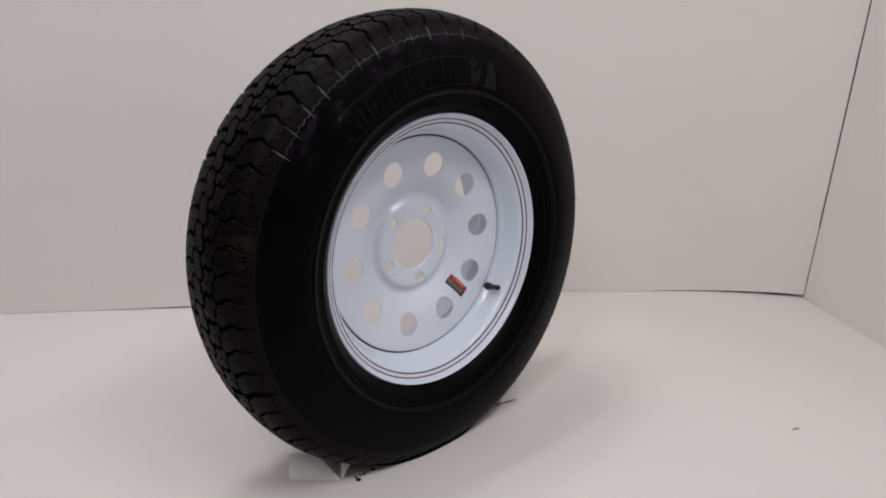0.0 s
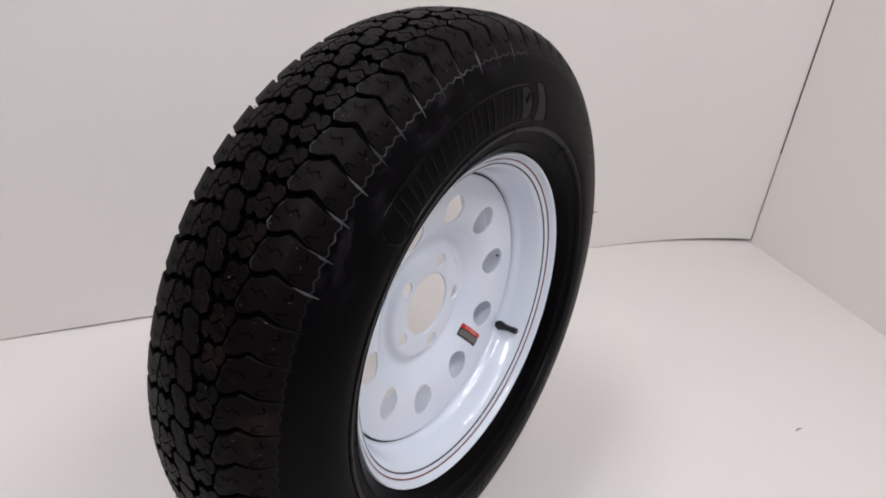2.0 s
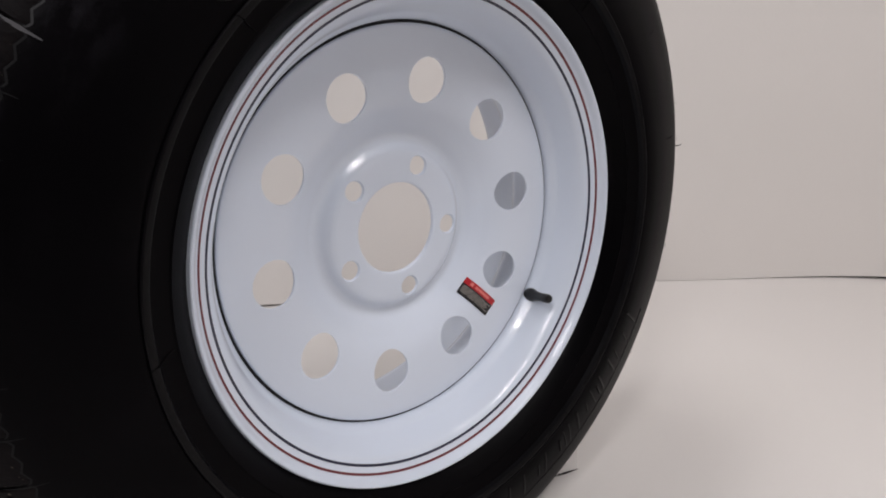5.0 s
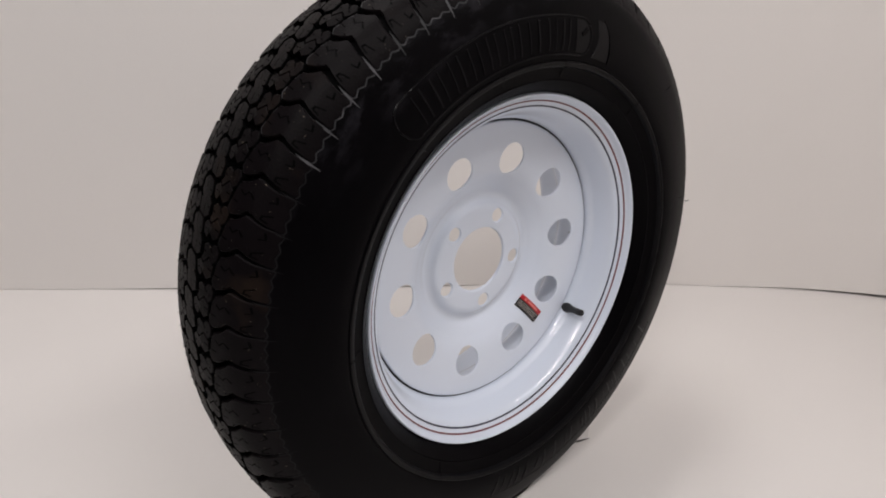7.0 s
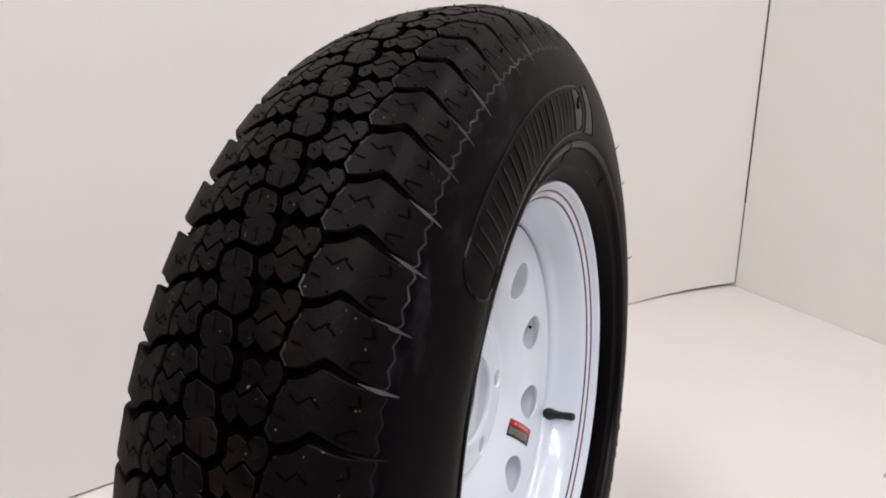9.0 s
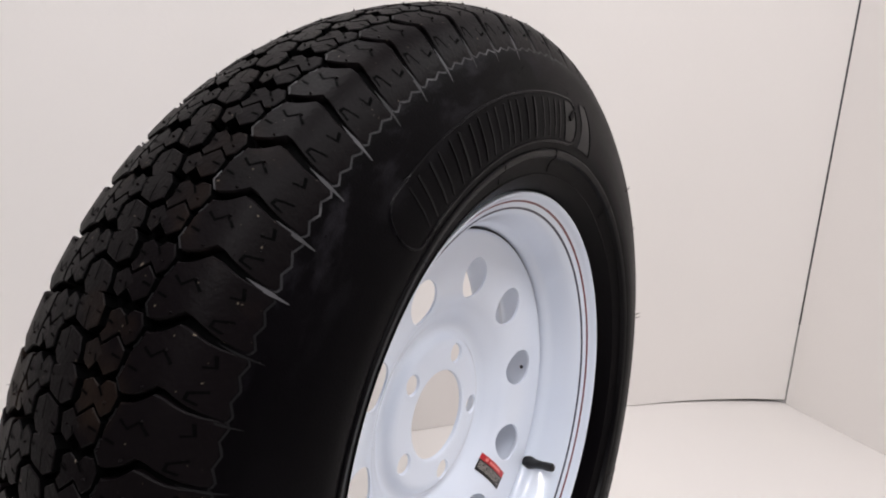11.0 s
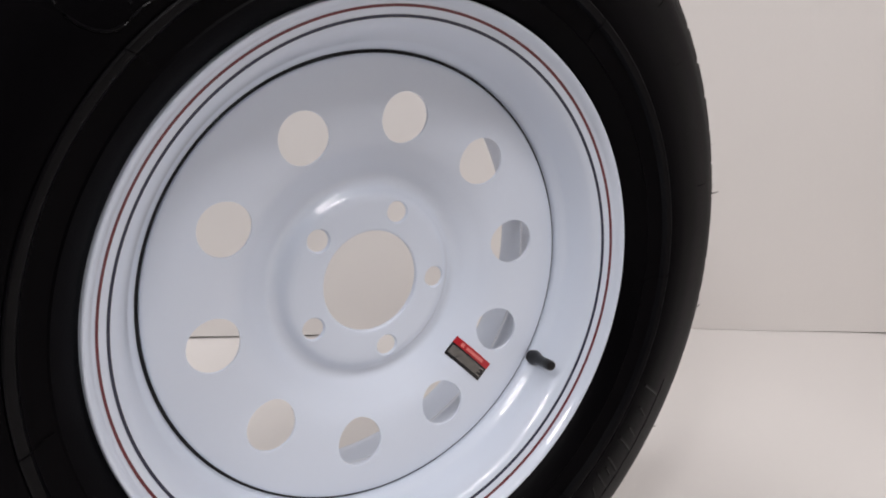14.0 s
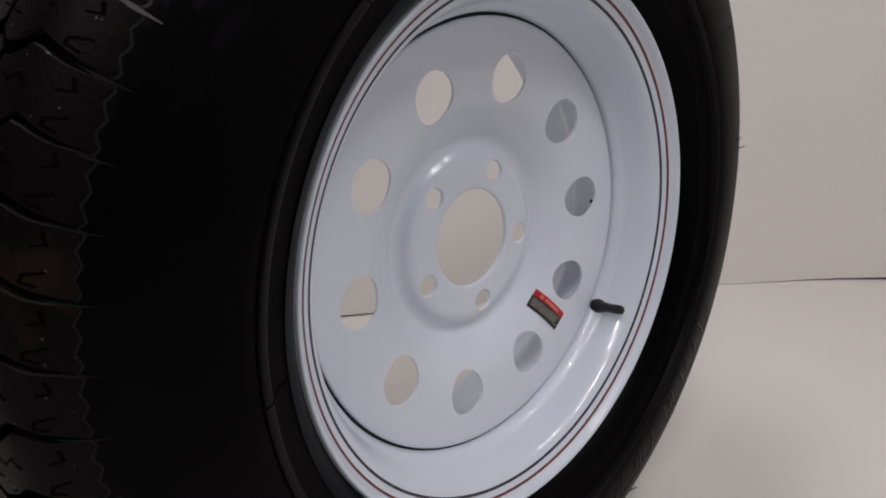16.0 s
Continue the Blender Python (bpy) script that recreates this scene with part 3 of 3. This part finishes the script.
def band_outline(bm, a0, a1, r0, r1, w=0.0011, h=0.0009):
    """A raised line round a band of the sidewall."""
    pts = [(a0 + (a1 - a0) * i / 40, r1) for i in range(41)]
    mid, rad = (r0 + r1) / 2, (r1 - r0) / 2
    pts += [(a1 + math.degrees(rad / mid) * 0.8 * math.sin(t), mid + rad * math.cos(t)) for t in (math.pi * k / 10 for k in range(1, 10))]
    pts += [(a1 + (a0 - a1) * i / 40, r0) for i in range(41)]
    pts += [(a0 - math.degrees(rad / mid) * 0.8 * math.sin(t), mid - rad * math.cos(t)) for t in (math.pi * k / 10 for k in range(1, 10))]
    tube(bm, [side_point(a, r, h * 0.2) for a, r in pts] + [side_point(*pts[0], h * 0.2)], [w] * (len(pts) + 1), 5, cap=False)


def raised_bar(bm, pts, w, h=0.0010):
    """A flat raised stroke on the sidewall along (angle, radius) points."""
    loops = []
    for i, (a, r) in enumerate(pts):
        p = Vector(pts[min(i + 1, len(pts) - 1)]) - Vector(pts[max(i - 1, 0)])
        d = Vector((radians(p.x) * r, p.y)).normalized()
        nx, ny = math.degrees(-d.y * w / 2 / r), d.x * w / 2
        loops.append([bm.verts.new(side_point(a + s * nx, r + s * ny, z)) for s, z in ((-1, -0.0006), (-0.8, h), (0.8, h), (1, -0.0006))])
    for a, b in zip(loops, loops[1:]):
        for k in range(3):
            bm.faces.new((a[k], a[k + 1], b[k + 1], b[k]))
    for lp in (loops[0], loops[-1]):
        bm.faces.new(lp)


def raised_plate(bm, edges, h=0.0008):
    """A smooth plate proud of the sidewall between two radii; edges: (radius, angle where it starts, angle where it ends)."""
    rows = []
    for r, a0, a1 in edges:
        rows.append([bm.verts.new(side_point(a0 + (a1 - a0) * t, r, -0.0006 if t in (0, 1) else h)) for t in (0, 0.06, 0.25, 0.5, 0.75, 0.94, 1)])
    for a, b in zip(rows, rows[1:]):
        for k in range(6):
            bm.faces.new((a[k], a[k + 1], b[k + 1], b[k]))


def build_brand():
    """An unlettered raised emblem: plain upright bars in a rounded frame, a smooth end plate and a curved tab."""
    bm = bmesh.new()
    band_outline(bm, -48.0, 1.3, 0.2452, 0.2812, 0.0009)
    part("raised_frame", bm, M_MARK, tyre)
    for k, (a0, a1) in enumerate(((-46.2, -43.0), (-41.4, -38.2), (-36.6, -33.2), (-31.6, -28.2), (-26.8, -23.6), (-22.2, -19.4), (-18.4, -17.2), (-15.6, -11.8), (-9.8, -6.6), (-5.4, -2.4))):
        for a in (a0 + 0.55, a1 - 0.55) if a1 - a0 > 2 else ((a0 + a1) / 2,):
            bm = bmesh.new()
            w = (0.0022, 0.0017, 0.0027, 0.0015, 0.0020)[(k + int(a < (a0 + a1) / 2)) % 5]
            raised_bar(bm, [(a - 0.2, 0.2492), (a, 0.2580), (a + 0.1, 0.2680), (a + 0.2, 0.2772)], w, 0.0006 + 0.0001 * (k % 4))
            part("raised_bar", bm, M_MARK, tyre)
    bm = bmesh.new()
    raised_plate(bm, [(0.2478, -0.9, 2.2), (0.2520, -1.0, 3.3), (0.2600, -1.0, 4.0), (0.2680, -1.0, 3.9), (0.2745, -0.9, 3.0), (0.2786, -0.8, 1.8)])
    part("end_plate", bm, M_MARK, tyre)
    bm = bmesh.new()
    raised_bar(bm, [(0.9, 0.2655), (1.8, 0.2680), (2.5, 0.2715)], 0.0050, 0.0020)
    part("raised_boss", bm, M_SIDE, tyre)
    bm = bmesh.new()
    raised_plate(bm, [(0.2455, 5.2, 11.7), (0.2520, 6.0, 11.6), (0.2600, 6.6, 11.3), (0.2680, 6.7, 10.9), (0.2760, 6.2, 10.2), (0.2830, 6.0, 9.0)])
    part("raised_tab", bm, M_MARK, tyre)
    bm = bmesh.new()
    raised_bar(bm, [(8.6, 0.2845), (9.8, 0.2800), (10.8, 0.2720), (11.4, 0.2640), (11.8, 0.2550), (12.0, 0.2450)], 0.0018, 0.0012)
    part("tab_edge", bm, M_SIDE, tyre)


def build_size_marks():
    """A second run of raised marks on the lower sidewall: plain slanted bars between two thin lines."""
    rng = random.Random(11)
    a = 112.0
    while a < 182.0:
        r1 = rng.choice((0.2735, 0.2735, 0.2680))
        r0 = 0.2475 if r1 > 0.27 else 0.2530
        lean = rng.uniform(0.5, 1.3)
        bm = bmesh.new()
        raised_bar(bm, [(a + lean * t, r0 + (r1 - r0) * t) for t in (0, 0.33, 0.67, 1)], rng.uniform(0.0014, 0.0028), rng.uniform(0.0007, 0.0013))
        part("raised_bar", bm, M_MARK, tyre)
        a += rng.choice((2.0, 2.7, 3.4, 4.6))
    for r in (0.2405, 0.2785):
        bm = bmesh.new()
        raised_bar(bm, [(110.0 + 0.8 * k, r) for k in range(96)], 0.0009, 0.0007)
        part("raised_line", bm, M_MARK, tyre)


build_brand()
build_size_marks()
for _a in (-24.0, -3.5, 31.0, 88.0, 140.0, 205.0, 260.0, 310.0):
    bm = bmesh.new()
    _r = [0.2395, 0.2378, 0.2335, 0.2294, 0.2262, 0.2220]
    _y = [0.0934, 0.0945, 0.0934, 0.0884, 0.0864, 0.0851]
    tube(bm, [ring_point(r, YC - y, _a + 0.25 * k) for k, (r, y) in enumerate(zip(_r, _y))], [0.0004] * 6, 5)
    part("mould_line", bm, M_SIDE, tyre)


def whisker_mesh():
    bm = bmesh.new()
    tube(bm, [Vector((0, 0, -0.0008)), Vector((0.0002, 0, 0.0025)), Vector((0.0010, 0.0002, 0.0048))], [0.00042, 0.00035, 0.00015], 5)
    return finish(bm, "rubber_whisker", M_TREAD)


def build_whiskers():
    rng = random.Random(5)
    me = whisker_mesh()
    rows = ((-0.052, 0.4), (-0.072, 0.1), (-0.029, 0.9), (-0.0058, -2.1), (0.018, 1.0), (0.045, 0.6), (0.055, 0.6))
    spots = []
    for _ in range(48):
        u, first = rng.choice(rows)
        spots.append((MID + first + STEP * rng.randrange(-10, 35) + rng.uniform(-0.7, 0.7), u))
    spots += [(rng.uniform(20, 150), -rng.uniform(0.078, 0.09)) for _ in range(12)] + [(rng.uniform(-70, 20), -rng.uniform(0.078, 0.092)) for _ in range(8)]
    long = [(76.0, -0.0800), (97.2, -0.0665), (119.3, -0.0656), (49.8, -0.0905), (72.4, -0.0905), (40.0, -0.0880)]
    for k, (a, u) in enumerate(long + spots):
        ob = part("rubber_whisker", me, None, tyre)
        p = ring_point(top(u), YC + u, a)
        out = Vector((p.x, 0, p.z)).normalized()
        if abs(u) > 0.07:
            out = (out + Vector((0, math.copysign(0.9, u), 0))).normalized()
        out = (out + Vector((rng.gauss(0, 0.25), rng.gauss(0, 0.25), rng.gauss(0, 0.25)))).normalized()
        ob.matrix_basis = Matrix.Translation(p) @ out.to_track_quat("Z", "X").to_matrix().to_4x4() @ Matrix.Scale(rng.uniform(1.0, 1.5) if k < len(long) else rng.uniform(0.22, 0.6), 4)


build_whiskers()

# ---- rim ----
RIM_FACE = [(0.2040, -0.0638), (0.2052, -0.0666), (0.2049, -0.0686), (0.2034, -0.0692), (0.2012, -0.0668), (0.1992, -0.0630), (0.1965, -0.0609), (0.1936, -0.0591),
            (0.1909, -0.0576), (0.1880, -0.0556), (0.1848, -0.0515), (0.1815, -0.0440), (0.1785, -0.0350), (0.1765, -0.0290), (0.1735, -0.0240), (0.1718, -0.0200),
            (0.1712, -0.0150), (0.1700, -0.0080), (0.1685, 0.0), (0.1685, 0.016), (0.1690, 0.023), (0.1730, 0.029), (0.1800, 0.035), (0.1820, 0.040),
            (0.1825, 0.064), (0.1850, 0.0725), (0.1930, 0.0760), (0.2010, 0.0768), (0.2042, 0.0790), (0.2052, 0.0808)]
face = smooth_profile(RIM_FACE, 3)
skin = [(r + 0.0028, y) if 0.17 > abs(y) and r < 0.199 else (r + 0.0006, y + (0.0022 if y < 0 else -0.0022)) for r, y in reversed(face)]
rim = part("rim", lathe(face + skin, 180), M_PAINT, wheel, "white painted steel rim barrel")


def rim_depth(r):
    pts = sorted((p[0], p[1]) for p in face if p[1] < -0.02 and p[0] < 0.2)
    return float(np.interp(r, [p[0] for p in pts], [p[1] for p in pts]))


def stripe(name, r0, r1, mat, label):
    prof = [(r0, rim_depth(r0) - 0.0003), ((r0 + r1) / 2, rim_depth((r0 + r1) / 2) - 0.0004), (r1, rim_depth(r1) - 0.0003), (r1, rim_depth(r1) + 0.0005), (r0, rim_depth(r0) + 0.0005)]
    part(name, lathe(prof, 180), mat, rim, label)


stripe("pinstripe", 0.1897, 0.1915, M_BLUE, "thin dark blue painted ring")
stripe("pinstripe", 0.1958, 0.1974, M_RED, "thin red painted ring")
part("seam", lathe([(0.1672, -0.0166), (0.1720, -0.0166), (0.1718, -0.009), (0.1672, -0.009)], 180), M_GAP_SHADE, rim, "dark seam between disc and barrel")
p = ring_point(0.1683, 0.0025, 84.0)
bm = tube(bmesh.new(), [p, p - Vector((p.x, 0, p.z)).normalized() * 0.0006], [0.0019, 0.0019], 14)
part("drain_hole", bm, M_GAP_SHADE, rim, "small dark hole in the barrel")

DISC = [(0.0401, 0.0018), (0.0406, 0.0006), (0.0440, 0.0000), (0.0600, -0.0002), (0.0640, 0.0001), (0.0670, 0.0009), (0.0695, 0.0024), (0.0717, 0.0043), (0.0738, 0.0060), (0.0762, 0.0071),
        (0.0790, 0.0074), (0.0820, 0.0065), (0.0850, 0.0046), (0.0885, 0.0020), (0.0930, -0.0010), (0.0985, -0.0044), (0.1060, -0.0092), (0.1150, -0.0130), (0.1265, -0.0155), (0.1400, -0.0172), (0.1550, -0.0186),
        (0.1655, -0.0192), (0.1680, -0.0189), (0.1690, -0.0178), (0.1693, -0.0120)]
disc_face = smooth_profile(DISC, 3)


def disc_depth(r):
    return float(np.interp(r, [p[0] for p in disc_face[:-9]], [p[1] for p in disc_face[:-9]]))


def build_disc():
    """Pressed steel disc, pierced by ten round holes and five stud holes."""
    back = [(r, y + 0.0021) for r, y in reversed(disc_face[:-4])]
    back[0] = (0.1650, -0.0120)
    bm = lathe(disc_face + [(0.1684, -0.004), (0.1655, -0.004)] + back, 180)
    ob = part("disc", bm, M_PAINT, wheel, "white pressed steel disc with ten round holes")
    cut = bmesh.new()
    for n, first, r, size in ((10, 5.33, 0.1265, 0.0187), (5, 19.43, 0.05715, 0.0080)):
        for i in range(n):
            a = first + 360 / n * i
            c = ring_point(r, 0, a)
            tube(cut, [c + Vector((0, -0.04, 0)), c + Vector((0, 0.04, 0))], [size, size], 40)
            if n == 5:
                tube(cut, [c + Vector((0, -0.004, 0)), c + Vector((0, -0.0003, 0)), c + Vector((0, 0.0022, 0))], [0.0099, 0.0094, 0.0080], 40)
    tool = new("cutter", finish(cut, "cutter", M_PAINT, 0))
    tool.matrix_world = wheel.matrix_world
    mod = ob.modifiers.new("pierce", "BOOLEAN")
    mod.object, mod.operation, mod.solver, mod.use_self = tool, "DIFFERENCE", "EXACT", True
    bpy.context.view_layer.update()
    me = bpy.data.meshes.new_from_object(ob.evaluated_get(bpy.context.evaluated_depsgraph_get()))
    ob.modifiers.clear()
    ob.data = me
    me.polygons.foreach_set("use_smooth", [True] * len(me.polygons))
    me.set_sharp_from_angle(angle=radians(32))
    bpy.data.objects.remove(tool)
    return ob


disc = build_disc()


def build_valve():
    base, tip = ring_point(0.1752, -0.0245, 117.2), Vector((0.1467, -0.0560, -0.0740))
    way = (tip - base).normalized()
    at = lambda s: base + way * s
    long = (tip - base).length
    bm = tube(bmesh.new(), [at(-0.004), at(0.0005), at(0.003), at(0.006), at(0.010), at(0.018), at(long - 0.011)],
              [0.0066, 0.0070, 0.0066, 0.0057, 0.0047, 0.0043, 0.0040], 20)
    stem = part("valve_stem", bm, M_VALVE, wheel, "black rubber snap-in valve stem", 50)
    bm = tube(bmesh.new(), [at(long - 0.0115), at(long - 0.011), at(long - 0.002), at(long - 0.0005), at(long)], [0.0040, 0.0045, 0.0045, 0.0038, 0.0022], 20)
    part("valve_cap", bm, M_VALVE, stem, "black plastic cap", 40)


build_valve()


def build_label():
    """Small warning sticker that follows the curve of the disc; its fine print is bars."""
    mid, along, up = Vector((0.0904, -0.0748)), Vector((0.747, -0.665)), Vector((0.665, 0.747))

    def on_disc(s, t, h):
        q = mid + s * along + t * up
        return Vector((q.x, disc_depth(q.length) - h, q.y))

    def patch(name, s0, s1, t0, t1, h, mat, parent, label=""):
        bm = bmesh.new()
        ns, nt = max(1, round((s1 - s0) / 0.004)), max(1, round((t1 - t0) / 0.003))
        g = [[[bm.verts.new(on_disc(s0 + (s1 - s0) * i / ns, t0 + (t1 - t0) * j / nt, hh)) for j in range(nt + 1)] for i in range(ns + 1)] for hh in (h, h - 0.0003)]
        for i in range(ns):
            for j in range(nt):
                for lay in g:
                    bm.faces.new((lay[i][j], lay[i + 1][j], lay[i + 1][j + 1], lay[i][j + 1]))
        for i in range(ns):
            for j in (0, nt):
                bm.faces.new((g[0][i][j], g[0][i + 1][j], g[1][i + 1][j], g[1][i][j]))
        for j in range(nt):
            for i in (0, ns):
                bm.faces.new((g[0][i][j], g[0][i][j + 1], g[1][i][j + 1], g[1][i][j]))
        return part(name, bm, mat, parent, label)
    sheet = patch("warning_label", -0.0193, 0.0193, -0.0091, 0.0030, 0.0006, M_LABEL_BLACK, wheel, "small red and black warning sticker")
    patch("red_band", -0.0193, 0.0193, 0.0030, 0.0091, 0.0006, M_LABEL_RED, sheet, "red heading band")
    rng = random.Random(3)
    for t in (0.0012, -0.0004, -0.0020, -0.0036, -0.0052):
        s = -0.0178
        while s < 0.013:
            e = s + rng.uniform(0.004, 0.009)
            patch("print_bar", s, min(e, 0.0175), t - 0.00085, t, 0.0009, M_LABEL_INK, sheet)
            s = e + 0.001
    patch("print_bar", -0.008, 0.011, 0.0046, 0.0072, 0.0009, M_LABEL_PINK, sheet)
    patch("print_bar", -0.0135, -0.0105, 0.0043, 0.0076, 0.0009, M_LABEL_PINK, sheet)


build_label()


# ---- small things on the floor ----
def folded_card(points, faces, name, label, mat=None):
    """A folded piece of card with thickness, from its few corners."""
    bm = bmesh.new()
    v = [bm.verts.new(q) for q in points]
    made = [bm.faces.new([v[i] for i in f]) for f in faces]
    bmesh.ops.recalc_face_normals(bm, faces=made)
    bmesh.ops.solidify(bm, geom=bm.faces[:], thickness=0.0015)
    return tagged(part(name, bm, mat or M_CARD, smooth=0), label, "card")


folded_card([(-0.229, -0.003, 0.0008), (-0.171, -0.052, 0.0008), (-0.187, -0.013, 0.030), (-0.219, 0.016, 0.030), (-0.146, -0.049, 0.030), (-0.160, -0.034, 0.032)],
            [(0, 1, 2, 3), (1, 4, 5)], "folded_card", "torn white card flap bent up against the tyre tread")
folded_card([(0.166, -0.045, 0.0008), (0.213, -0.059, 0.0008), (0.226, -0.046, 0.034), (0.190, -0.030, 0.034), (0.212, -0.020, 0.0008)],
            [(0, 1, 2, 3), (1, 4, 2)], "folded_card", "white card flap standing beside the tyre and dark slit", M_FLOOR)


def crumb(p, size, seed):
    rng = random.Random(seed)
    bm = bmesh.new()
    bmesh.ops.create_icosphere(bm, subdivisions=2, radius=size)
    for v in bm.verts:
        v.co *= rng.uniform(0.65, 1.2)
        v.co.z *= 0.55
    ob = part("rubber_crumb", bm, M_CRUMB_AND_SLIT)
    ob.location = (p[0], p[1], size * 0.38)
    return tagged(ob, "dark rubber crumb lying on the white floor", "crumb", "crumbs beside the tyre")


for i, (x, y, s) in enumerate(((-0.151, -0.067, 0.0038), (-0.150, -0.059, 0.0024), (-0.143, -0.060, 0.0020), (-0.136, -0.061, 0.0024), (-0.129, -0.061, 0.0018), (-0.120, -0.061, 0.0036),
                               (0.156, -0.049, 0.0022))):
    crumb((x, y), s, i)


# A dark bar draws the shaded slit under the right-hand card flap.
def strand():
    bm = bmesh.new()
    pts = [Vector((0.148, -0.0430, 0.0012)), Vector((0.166, -0.0465, 0.0014)), Vector((0.180, -0.0510, 0.0012)), Vector((0.196, -0.0560, 0.0018)), Vector((0.213, -0.0610, 0.0020))]
    tube(bm, pts, [0.0010, 0.0012, 0.0006, 0.0012, 0.0003], 6)
    return tagged(part("rubber_strand", bm, M_CRUMB_AND_SLIT), "thin dark strip drawn for the shaded slit under the card flap", "strand")


strand()
bm = bmesh.new()
tube(bm, [Vector((-0.008, 0, 0)), Vector((-0.002, 0.001, 0)), Vector((0.003, 0, 0)), Vector((0.008, -0.002, 0))], [0.0008, 0.0016, 0.0014, 0.0005], 6)
ob = part("dust_fleck", bm, M_FLECK)
ob.location, ob.rotation_euler = (0.536, -0.439, 0.0014), (0, 0, radians(-20))
tagged(ob, "small grey fleck lying on the white floor", "fleck")
